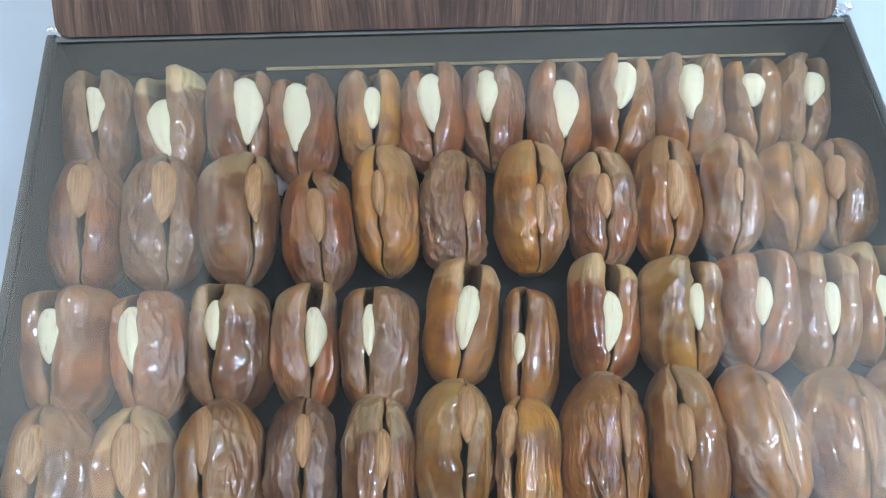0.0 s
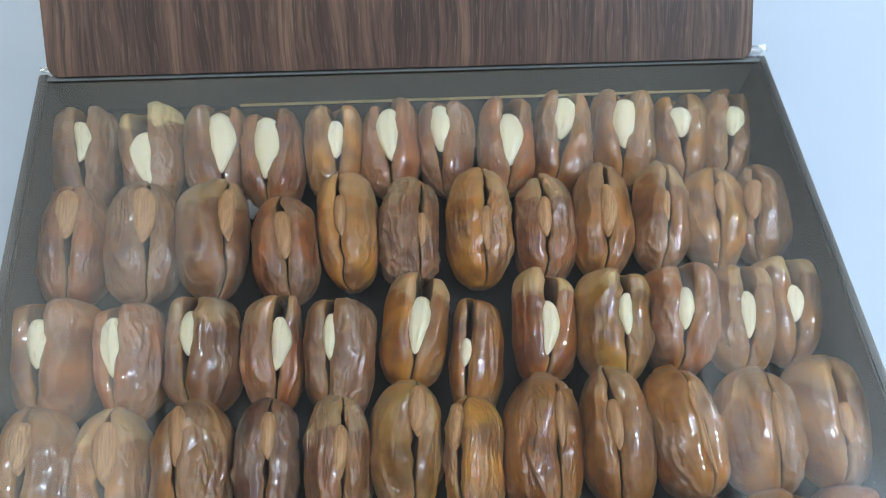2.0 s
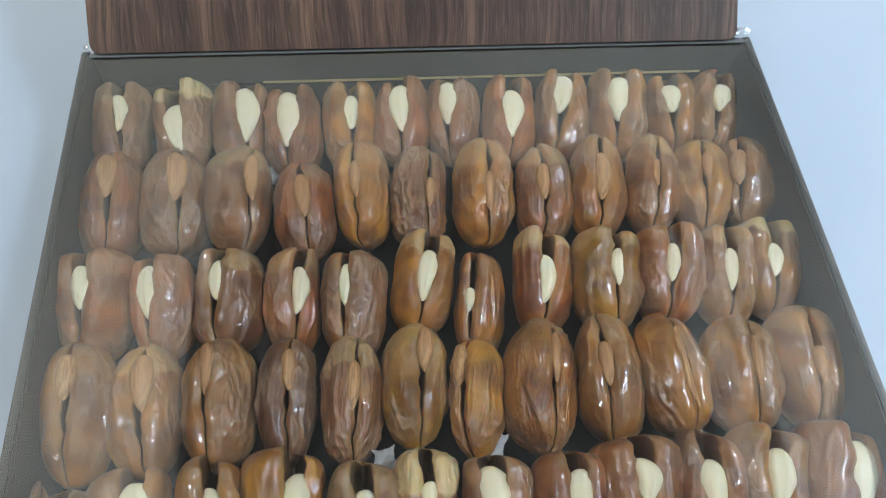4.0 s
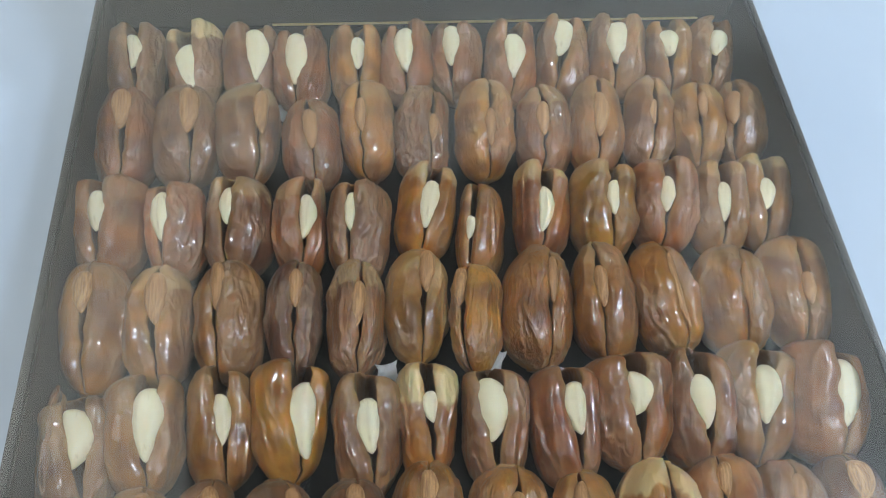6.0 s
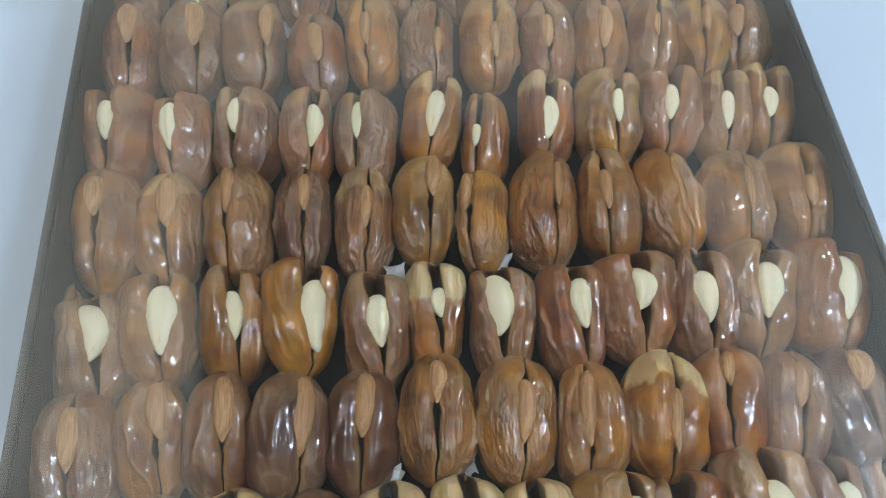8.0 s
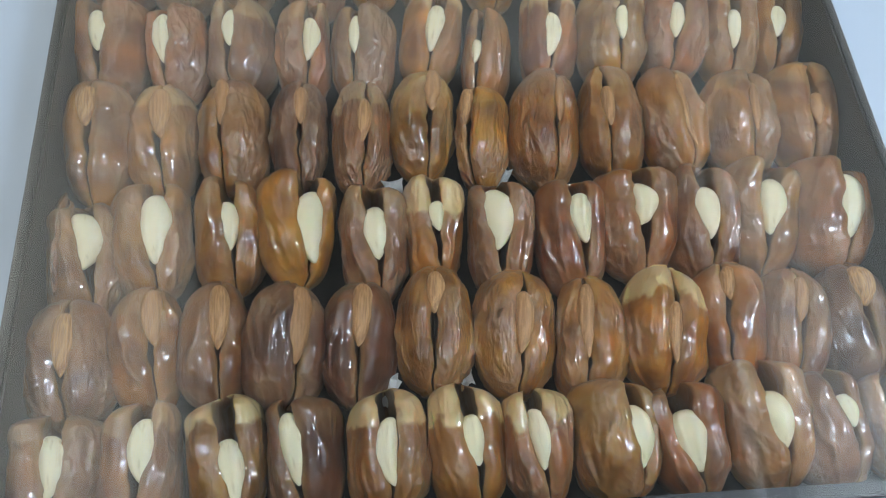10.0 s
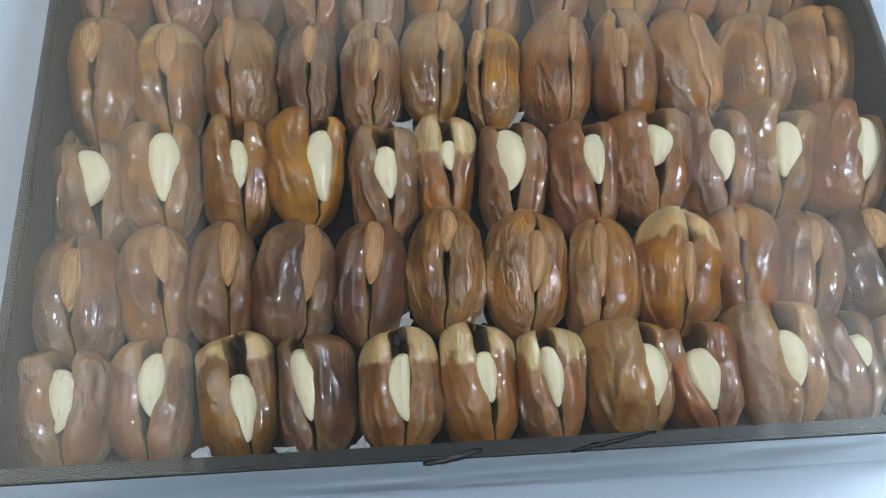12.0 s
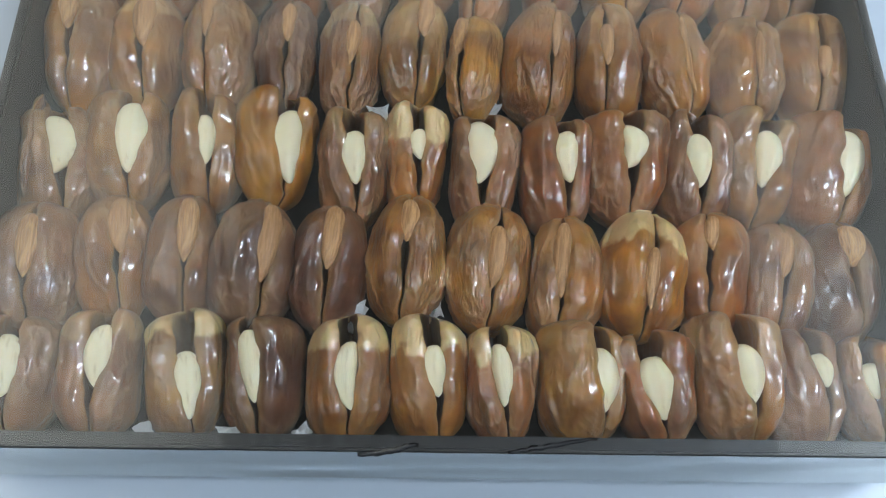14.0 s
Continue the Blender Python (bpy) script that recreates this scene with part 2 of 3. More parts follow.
block("wall_north", (5.4, 0.12, 3.35), (0, HALF + 0.06, 0.925), BRIGHT, "plain white painted wall", "wall")
# unseen wall, darkened to cut the light on the nearest dates
block("wall_south", (5.4, 0.12, 3.35), (0, -HALF - 0.06, 0.925), NEAR_SHADE, "unseen wall, made dark to shade the near side", "wall")


def wall_with_window(side, name):
    """A side wall of four pieces round a window opening, y -0.7 to 1.7, z 0.4 to 2.1."""
    x = side * (HALF + 0.06)
    bm = bmesh.new()
    box_bm((0.12, 5.0, 1.15), (x, 0, -0.175), bm=bm)
    box_bm((0.12, 5.0, 0.5), (x, 0, 2.35), bm=bm)
    box_bm((0.12, 1.8, 1.7), (x, -1.6, 1.25), bm=bm)
    box_bm((0.12, 0.8, 1.7), (x, 2.1, 1.25), bm=bm)
    tagged(part(name, bm, PLASTER), "plain grey painted wall round a window", "wall", "", "structure")


def window(side, name):
    x = side * (HALF + 0.06)
    ob = tagged(new(name), "white-framed window that lets in daylight", "window", "", "structure")
    bm = bmesh.new()
    for y in (-0.67, 0.5, 1.67):
        box_bm((0.06, 0.06, 1.7), (x, y, 1.25), 0.004, bm)
    for z in (0.43, 2.07):
        for y in (-0.085, 1.085):
            box_bm((0.06, 1.11, 0.06), (x, y, z), 0.004, bm)
    part("window_frame", bm, FRAME, ob)
    for y in (-0.085, 1.085):
        pane = part("pane", box_bm((0.006, 1.108, 1.578), (x, y, 1.25)), GLASS, ob)
        pane.visible_shadow = False


for side, tag in ((1, "east"), (-1, "west")):
    wall_with_window(side, "wall_" + tag)
window(1, "window_1")
window(-1, "window_2")

for lx, ly, watts, wide in LAMPS:
    lamp = tagged(new("ceiling_lamp"), "square cool-white ceiling lamp, switched on", "lamp", "ceiling lamps")
    lamp.location = (lx, ly, CEIL_Z)
    part("housing", box_bm((wide + 0.02, wide + 0.02, 0.03), (0, 0, -0.015), 0.004), FRAME, lamp)
    part("diffuser", box_bm((wide - 0.04, wide - 0.04, 0.010), (0, 0, -0.036), 0.003), LAMP, lamp)

# unseen dark panels, added so the wrap mirrors less light in its middle
for tag, px, wide in (("west", -0.535, 0.25), ("east", 0.475, 1.61)):
    block("added_dark_panel_" + tag, (wide, 2.85, 0.10), (px, 0.525, CEIL_Z - 0.052), MIRROR_DARK, "unseen dark panel added to darken the mirroring in the wrap", "ceiling panel", 0.004)

# ---- the table ----
table = tagged(new("table"), "white laminate table with a glossy speckled top", "table")
part("tabletop", box_bm((1.8, 1.5, 0.03), (0, 0.15, -0.015), 0.004), TABLE, table)
for sx in (-0.82, 0.82):
    for sy in (-0.52, 0.82):
        part("leg", box_bm((0.05, 0.05, 0.72), (sx, sy, -0.39), 0.004), FRAME, table)

# ---- the box ----
BX, BY, BH, WALL = 0.161, 0.163, 0.062, 0.0045
gift_box = tagged(new("gift_box"), "open dark wood-pattern cardboard box of stuffed dates on the table", "box")
NARROW = 1.15  # degrees by which each side wall runs in towards the front
part("base", box_bm((2 * BX - 0.014, 2 * BY - 0.001, 0.003), (0, 0, 0.0015)), BOARD, gift_box)
for sgn in (-1, 1):
    side_wall = part("side_wall", box_bm((WALL, 2 * BY - WALL - 0.0006, BH - 0.003), (0, WALL / 2 + 0.0003, 0.003 + (BH - 0.003) / 2), 0.0008), BOARD, gift_box)
    side_wall.matrix_world = pose(sgn * (0.1596 - WALL / 2), 0, 0, 0, 0, -sgn * NARROW)
part("back_wall", box_bm((2 * BX - 2 * WALL + 0.002, WALL, BH - 0.003), (0, BY - WALL / 2, 0.003 + (BH - 0.003) / 2), 0.0008), BOARD, gift_box)
part("front_wall", box_bm((0.3220, WALL, BH - 0.003), (0, -BY + WALL / 2, 0.003 + (BH - 0.003) / 2), 0.0008), BOARD, gift_box)


def lid_panel():
    """The open lid: a thick board with rounded corners that leans back from the hinge."""
    w, h, th, r = 0.1555, 0.320, 0.006, 0.004
    ring = []
    for cx, cy, a0 in ((w - r, r, -90), (w - r, h - r, 0), (-w + r, h - r, 90), (-w + r, r, 180)):
        for k in range(6):
            a = radians(a0 + 18 * k)
            ring.append((cx + r * math.cos(a), cy + r * math.sin(a)))
    bm = bmesh.new()
    low = [bm.verts.new((x, y, -th)) for x, y in ring]
    bm.faces.new(list(reversed(low)))
    top = [bm.verts.new((x, y, 0)) for x, y in ring]
    bm.faces.new(top)
    n = len(ring)
    for i in range(n):
        bm.faces.new((low[i], low[(i + 1) % n], top[(i + 1) % n], top[i]))
    bmesh.ops.bevel(bm, geom=[e for e in bm.edges if all(v in top for v in e.verts)], offset=0.0008, segments=2, affect="EDGES")
    return bm


lid = part("lid", lid_panel(), WOOD, gift_box, "walnut-pattern lid that leans back open")
lid.matrix_world = pose(-0.0018, 0.1582, 0.0645, 40, 0, 0)
hinge = part("hinge", box_bm((0.306, 0.0030, 0.0040), (0, 0.1645, 0.0608)), BOARD, gift_box)


# ---- the tray ----
tray = tagged(new("tray_board"), "gold-edged dark card tray in the bottom of the box", "tray")
part("card", box_bm((0.310, 0.314, 0.017), (0, 0, 0.0116)), BOARD, tray)
part("gold_edge", box_bm((0.222, 0.0010, 0.0007), (0.030, 0.1575, 0.0440)), GOLD, tray, "thin gold foil edge")
part("gold_back", box_bm((0.300, 0.0010, 0.0230), (0, 0.1575, 0.0317)), BOARD, tray, "dark inner flap")


# ---- the dates ----
TONES = {
    "brown": ((0.375, 0.158, 0.026), "glossy brown"),
    "amber": ((0.49, 0.212, 0.026), "glossy amber-brown"),
    "red": ((0.350, 0.124, 0.030), "reddish-brown"),
    "grey": ((0.290, 0.128, 0.046), "dull purplish-brown"),
    "dark": ((0.155, 0.060, 0.026), "dark brown"),
    "olive": ((0.37, 0.178, 0.030), "olive-brown"),
}
RING, ALONG, INNER = 112, 66, 7
TRAY_TOP = 0.0202


def fold_noise(p, k, along, off):
    """Sharp meeting ridges, 0 to 1, drawn out along y."""
    n = noise.noise(Vector((p[0] * k + off, p[1] * k * along + off, p[2] * k)))
    return max(0.0, 1.0 - 3.2 * abs(n))


def smooth(a, b, v):
    f = min(1.0, max(0.0, (v - a) / (b - a)))
    return f * f * (3 - 2 * f)


def date_flesh(length, width, height, slit, skew, gap, wrinkle, ears, seed, parent):
    """A date slit open along its top: outer skin from lip to lip, then the walls of the slit."""
    rnd = random.Random(seed)
    off = rnd.uniform(0, 50)
    lump = [rnd.uniform(0.90, 1.10) for _ in range(2)]
    bow = rnd.uniform(-0.0014, 0.0014)
    taper = rnd.uniform(-0.10, 0.12)
    pleats = [(rnd.uniform(0.45, 1.5) * rnd.choice((-1, 1)), rnd.uniform(-0.5, 0.5), rnd.uniform(0.25, 0.7), rnd.uniform(0.0004, 0.0011), rnd.uniform(-0.5, 0.5))
              for _ in range(rnd.randint(3, 6))]
    # how far each half reaches at the stem end, how far it stands up there, and where its skin is loose
    reach_end = [rnd.uniform(-0.0022, 0.0016) if ears else rnd.uniform(-0.0012, 0.0010) for _ in range(2)]
    flare = [rnd.uniform(0.0012, 0.0040) if ears else rnd.uniform(-0.0005, 0.0008) for _ in range(2)]
    slack = [rnd.uniform(-0.25, 0.35), rnd.uniform(-0.35, 0.25)]
    verts, faces, cut, ridge_glint, loose, inner = [], [], [], [], [], []
    n = RING + 1 + 2 * INNER - 1
    for i in range(ALONG):
        u = i / (ALONG - 1)
        s = 2 * u - 1
        s = math.copysign(abs(s) ** 0.80, s)
        e1 = 2.7 if s < 0 else (7.0 if ears else 3.0)
        p = max(0.08, (1 - min(1, abs(s)) ** e1)) ** 0.45
        y = s * length / 2
        wide = 1 + taper * s
        a, b = width / 2 * p * wide, height / 2 * p
        open_ = gap * min(1, max(0.06, (s + 0.75) / 0.85)) * (1.0 + 0.45 * smooth(0.3, 1.0, s) if ears else (1.0 if s < 0.5 else max(0.15, 1 - (s - 0.5) * 1.9)))
        open_ += 0.0007 * noise.noise(Vector((off, y * 230, 2)))
        open_ = min(max(open_, 0.0003), a * 0.75)
        cx = max(-0.62 * a, min(0.62 * a, slit + skew * y + 0.0009 * noise.noise(Vector((off + 5, y * 150, 7))))) / max(a, 1e-5)
        mid = math.asin(cx)
        lip = min(0.7, open_ / max(a, 1e-4))
        stem = smooth(0.35, 1.0, s)
        ring = []
        for k in range(RING + 1):
            f = k / RING
            ang = lip + f * (2 * math.pi - 2 * lip)
            th = mid + ang
            sx, cz = math.sin(th), math.cos(th)
            half = 0 if f < 0.5 else 1
            side = lump[half]
            near = min(ang, 2 * math.pi - ang)
            side = 1 + (side - 1) * min(1, near) * math.exp(-near * 0.5)
            roll = 1 + 0.08 * math.exp(-((near - lip - 0.34) / 0.30) ** 2) - 0.12 * math.exp(-((near - lip) / 0.10) ** 2)
            q = Vector((math.copysign(abs(sx) ** 0.90, sx) * a * side * roll, y, math.copysign(abs(cz) ** 0.92, cz) * b * roll * (side if cz > 0 else 1)))
            w = q + 0.0022 * Vector((noise.noise(q * 140 + Vector((off, 0, 3))), noise.noise(q * 140 + Vector((3, off, 0))), 0))
            sl = smooth(-0.22, 0.30, noise.noise(q * 62 + Vector((off, 9, 0))) + slack[half])
            crinkle = fold_noise(w, 215, 0.45, off)
            worm = fold_noise(w, 330, 0.26, off + 9)
            d = 0.0007 * sl * (crinkle ** 1.4 - 0.3) * (0.6 + 0.4 * wrinkle)
            d += (0.00016 + 0.00042 * max(0.0, wrinkle - 1.0)) * worm * (0.35 + 0.65 * sl)
            d += 0.0011 * noise.noise(q * 85 + Vector((0, off, 0)))
            # where the fold ridges get their painted pale glint
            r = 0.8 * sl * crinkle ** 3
            turn = ang if ang < math.pi else ang - 2 * math.pi
            for at, where, reach, tall, slope in pleats:
                far = turn - at - slope * s - 0.15 * noise.noise(Vector((off + at, y * 110, 0)))
                g = math.exp(-(far / 0.065) ** 2 - ((s - where) / reach) ** 2)
                d += tall * min(1.6, 0.5 + 0.6 * wrinkle) * g
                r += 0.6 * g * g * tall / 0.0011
            out = Vector((sx, 0.25 * s, cz)).normalized()
            q = q + out * d
            lipward = math.exp(-((near - lip) / 0.65) ** 2)
            q.y += reach_end[half] * stem
            q.z += flare[half] * stem * lipward * p
            ring.append(q)
            ridge_glint.append(min(1.0, r))
            loose.append(sl)
            inner.append(0.0)
            cut.append(0.75 * math.exp(-((near - lip) / 0.10) ** 2))
        left, right = ring[-1], ring[0]
        bottom = Vector((cx * a * 0.5, y * 0.96, -(0.25 + 0.6 * stem) * b))
        for k in range(1, INNER + 1):
            f = k / INNER
            w = left.lerp(bottom, f)
            w.x -= 0.10 * a * math.sin(f * math.pi)
            ring.append(w)
        for k in range(1, INNER):
            f = 1 - k / INNER
            w = right.lerp(bottom, f)
            w.x += 0.10 * a * math.sin(f * math.pi)
            ring.append(w)
        inside = 2 * INNER - 1
        cut += [0.5 * (0.15 + 0.85 * abs(2 * k / (inside - 1) - 1)) for k in range(inside)]
        ridge_glint += [0.0] * inside
        loose += [0.0] * inside
        # rises to 1 at the slit's bottom, where the painted shade is strongest
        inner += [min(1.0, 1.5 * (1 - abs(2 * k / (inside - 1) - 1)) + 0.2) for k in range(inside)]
        for q in ring:
            q.x += bow * (1 - s * s)
            verts.append(q)
    for i in range(ALONG - 1):
        for k in range(n):
            k2 = (k + 1) % n
            faces.append((i * n + k, i * n + k2, (i + 1) * n + k2, (i + 1) * n + k))
    for i, sgn in ((0, -1), (ALONG - 1, 1)):
        mid_v = sum((Vector(v) for v in verts[i * n:(i + 1) * n]), Vector()) / n
        mid_v.y += sgn * 0.0006
        verts.append(mid_v)
        cut.append(0.2)
        ridge_glint.append(0.0)
        loose.append(0.0)
        inner.append(0.3)
        c = len(verts) - 1
        for k in range(n):
            tri = (i * n + k, i * n + (k + 1) % n, c)
            faces.append(tri if sgn > 0 else tri[::-1])
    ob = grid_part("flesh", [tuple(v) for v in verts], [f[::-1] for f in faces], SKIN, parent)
    for word, values in (("wrinkle", [wrinkle] * len(verts)), ("cut", cut), ("ridge_glint", ridge_glint), ("loose", loose), ("inner", inner)):
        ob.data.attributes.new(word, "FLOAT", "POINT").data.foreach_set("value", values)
    return ob


def nut_mesh(kind, length, width, seed, parent):
    """A drop-shaped kernel, blunt at the back and pointed at the front; some curl like a bean."""
    rnd = random.Random(seed)
    curl = rnd.uniform(-0.10, 0.10) if kind == "brown" else rnd.uniform(-0.16, 0.16) * (2.4 if seed % 4 == 1 else 1)
    blunt = rnd.uniform(0.30, 0.46)
    off = rnd.uniform(0, 40)
    nu, nv = 22, 28
    verts, faces = [], []
    for i in range(nu):
        u = (i + 0.35) / (nu - 0.3)
        s = 1 - 2 * u
        p = math.sin(math.pi * u ** (0.72 + 0.1 * blunt)) ** (0.55 if u < 0.5 else 0.64)
        for k in range(nv):
            a = 2 * math.pi * k / nv
            r = width / 2 * p
            q = Vector((math.sin(a) * r + curl * length * (s * s - 0.4) * 0.5, s * length / 2, math.cos(a) * r * 0.78))
            groove = 0.09 * math.exp(-((abs(math.sin(a / 1.0 + 0.2)) / 0.16) ** 2)) if kind == "white" and math.cos(a) > 0 and seed % 3 != 1 else 0
            q.x *= 1 - groove
            q.z *= 1 - 1.6 * groove
            q += Vector((math.sin(a), 0, math.cos(a))) * (0.00032 * noise.noise(q * 260 + Vector((off, 0, 0))))
            verts.append(tuple(q))
    for i in range(nu - 1):
        for k in range(nv):
            k2 = (k + 1) % nv
            faces.append((i * nv + k, i * nv + k2, (i + 1) * nv + k2, (i + 1) * nv + k))
    verts.append((curl * length * 0.3, length / 2, 0))
    verts.append((curl * length * 0.3, -length / 2, 0))
    for k in range(nv):
        faces.append((len(verts) - 2, (k + 1) % nv, k))
        faces.append((len(verts) - 1, (nu - 1) * nv + k, (nu - 1) * nv + (k + 1) % nv))
    return grid_part("kernel", verts, faces, WHITE_NUT if kind == "white" else BROWN_NUT, parent)


made = []


def date(row, x, y, length, width, yaw, kind, kernel, tone, cap, wrinkle):
    seed = len(made) + 1
    rnd = random.Random(seed * 7 + 3)
    nx, ny, nl, nw, nyaw = kernel
    rgb, word = TONES[tone]
    look_word = "wrinkled " if wrinkle > 1.35 else ""
    filling = "a blanched kernel" if kind == "white" else "a brown-skinned almond"
    ob = tagged(new("stuffed_date"), f"{look_word}{word} date slit open and stuffed with {filling}", "date", "stuffed dates in the box")
    made.append(ob)
    width = width * 1.03
    height = min(0.029, max(0.0255, width * 0.98))
    tilt = (10 if kind == "white" else 7) + rnd.uniform(-1.5, 1.5)
    ob.matrix_world = pose(x, y, TRAY_TOP + height / 2 + 0.0030, tilt, 0, yaw)
    ears = kind == "white"
    gap = max(0.0008, min(0.0040, nw * (0.32 if ears else 0.20)))
    skew = -math.tan(radians(nyaw))
    slit = nx - skew * ny
    flesh = date_flesh(length, width, height, slit, skew, gap, wrinkle, ears, seed, ob)
    k = rnd.uniform(0.78, 1.02)
    flesh.color = (rgb[0] * k, rgb[1] * k * rnd.uniform(0.94, 1.05), rgb[2] * k, cap)
    nut = nut_mesh(kind, nl * 1.06, nw * (1.14 if ears else 1.16), seed, ob)
    a = width / 2
    top = height / 2 * math.sqrt(max(0.1, 1 - (nx / a) ** 2)) * (max(0.2, 1 - abs(2 * ny / length) ** 2.7)) ** 0.52
    rise = 0.16 if ears else 0.30
    nut.matrix_local = pose(nx, ny, top - nw * (0.5 - rise), -3, math.degrees(math.asin(max(-0.6, min(0.6, nx / a)))) * 0.6, nyaw)


# row 1 from the hinge
date(1, -0.1473, 0.1338, 0.0465, 0.0257, -0.2, "white", (0.0016, 0.0050, 0.0190, 0.0071, 6.1), "grey", 0.30, 1.0)
date(1, -0.1181, 0.1338, 0.0465, 0.0263, 2.7, "white", (-0.0015, -0.0042, 0.0241, 0.0111, 6.8), "grey", 0.90, 1.0)
date(1, -0.0917, 0.1338, 0.0465, 0.0264, 1.6, "white", (0.0040, 0.0024, 0.0281, 0.0121, 0.8), "grey", 0.30, 1.0)
date(1, -0.0655, 0.1292, 0.0465, 0.0274, -0.0, "white", (-0.0021, 0.0022, 0.0289, 0.0119, -0.1), "red", 0.20, 1.3)
date(1, -0.0401, 0.1338, 0.0465, 0.0247, -1.4, "white", (0.0015, 0.0020, 0.0177, 0.0080, 0.2), "amber", 0.30, 1.0)
date(1, -0.0135, 0.1338, 0.0465, 0.0256, -2.8, "white", (-0.0012, 0.0032, 0.0256, 0.0102, 3.8), "red", 0.20, 1.0)
date(1, 0.0128, 0.1338, 0.0465, 0.0248, -4.3, "white", (-0.0042, 0.0061, 0.0224, 0.0097, 2.1), "red", 0.20, 1.2)
date(1, 0.0379, 0.1333, 0.0477, 0.0252, -5.9, "white", (0.0017, -0.0006, 0.0261, 0.0115, -1.3), "red", 0.20, 1.0)
date(1, 0.0646, 0.1330, 0.0486, 0.0269, -8.2, "white", (-0.0006, 0.0085, 0.0213, 0.0100, -5.3), "brown", 0.30, 1.0)
date(1, 0.0942, 0.1333, 0.0481, 0.0289, -9.2, "white", (-0.0019, 0.0031, 0.0245, 0.0113, -1.0), "brown", 0.30, 1.0)
date(1, 0.1217, 0.1337, 0.0465, 0.0241, -10.2, "white", (-0.0021, 0.0045, 0.0147, 0.0103, 5.9), "brown", 0.20, 1.0)
date(1, 0.1433, 0.1342, 0.0465, 0.0236, -11.3, "white", (0.0020, 0.0041, 0.0153, 0.0093, -6.7), "brown", 0.20, 1.0)
# row 2 from the hinge
date(2, -0.1465, 0.0900, 0.0540, 0.0266, 3.0, "brown", (0.0009, 0.0098, 0.0210, 0.0088, 0.1), "red", 0.10, 1.4)
date(2, -0.1189, 0.0894, 0.0531, 0.0288, 1.0, "brown", (0.0035, 0.0074, 0.0239, 0.0091, 1.7), "grey", 0.10, 1.3)
date(2, -0.0894, 0.0896, 0.0540, 0.0296, 0.4, "brown", (0.0067, 0.0056, 0.0233, 0.0063, 0.4), "grey", 0.50, 0.6)
date(2, -0.0605, 0.0839, 0.0493, 0.0265, 1.6, "brown", (0.0003, 0.0017, 0.0207, 0.0068, 3.7), "red", 0.20, 1.0)
date(2, -0.0338, 0.0920, 0.0540, 0.0245, 1.5, "brown", (-0.0033, 0.0024, 0.0186, 0.0052, 0.3), "amber", 0.45, 0.7)
date(2, -0.0084, 0.0893, 0.0502, 0.0240, -3.3, "brown", (0.0049, -0.0028, 0.0150, 0.0042, -3.3), "grey", 0.30, 2.4)
date(2, 0.0209, 0.0901, 0.0540, 0.0267, -5.3, "brown", (0.0024, -0.0054, 0.0200, 0.0047, 1.2), "amber", 0.45, 1.3)
date(2, 0.0490, 0.0880, 0.0496, 0.0258, -5.7, "brown", (-0.0011, 0.0009, 0.0180, 0.0059, 1.7), "grey", 0.50, 1.4)
date(2, 0.0756, 0.0903, 0.0534, 0.0255, -7.5, "brown", (0.0003, 0.0006, 0.0242, 0.0071, -0.8), "brown", 0.30, 0.9)
date(2, 0.1013, 0.0916, 0.0518, 0.0249, -10.3, "brown", (0.0007, 0.0001, 0.0140, 0.0035, -0.2), "brown", 0.50, 0.8)
date(2, 0.1265, 0.0896, 0.0500, 0.0254, -9.1, "brown", (-0.0003, 0.0041, 0.0170, 0.0045, -0.6), "amber", 0.40, 1.0)
date(2, 0.1477, 0.0909, 0.0477, 0.0231, -10.1, "brown", (-0.0055, 0.0021, 0.0188, 0.0070, -3.6), "brown", 0.20, 1.0)
# row 3 from the hinge
date(3, -0.1445, 0.0385, 0.0465, 0.0299, 5.3, "white", (-0.0027, 0.0054, 0.0178, 0.0082, -0.6), "red", 0.20, 0.8)
date(3, -0.1174, 0.0387, 0.0465, 0.0254, 3.6, "white", (-0.0051, 0.0034, 0.0221, 0.0075, 1.8), "red", 0.20, 1.2)
date(3, -0.0900, 0.0389, 0.0465, 0.0270, 1.0, "white", (-0.0044, 0.0058, 0.0166, 0.0064, -1.5), "grey", 0.50, 1.0)
date(3, -0.0640, 0.0380, 0.0465, 0.0227, 0.1, "white", (0.0028, 0.0011, 0.0199, 0.0068, -4.4), "red", 0.50, 0.9)
date(3, -0.0384, 0.0341, 0.0465, 0.0257, -1.6, "white", (-0.0041, 0.0057, 0.0177, 0.0048, -1.8), "grey", 0.20, 1.1)
date(3, -0.0100, 0.0437, 0.0465, 0.0260, -8.3, "white", (0.0017, -0.0004, 0.0222, 0.0082, -4.1), "amber", 0.70, 0.6)
date(3, 0.0136, 0.0309, 0.0465, 0.0201, -6.4, "white", (-0.0047, -0.0004, 0.0106, 0.0043, -0.8), "brown", 0.30, 1.2)
date(3, 0.0415, 0.0414, 0.0465, 0.0252, -6.7, "white", (0.0007, -0.0024, 0.0215, 0.0074, -2.2), "red", 0.80, 0.9)
date(3, 0.0704, 0.0396, 0.0465, 0.0287, -8.6, "white", (0.0020, 0.0020, 0.0165, 0.0055, 0.8), "olive", 0.50, 1.0)
date(3, 0.0971, 0.0408, 0.0465, 0.0284, -10.3, "white", (-0.0006, 0.0017, 0.0168, 0.0067, -0.9), "red", 0.30, 1.0)
date(3, 0.1233, 0.0398, 0.0465, 0.0248, -12.0, "white", (-0.0001, -0.0003, 0.0188, 0.0063, 2.3), "brown", 0.50, 0.9)
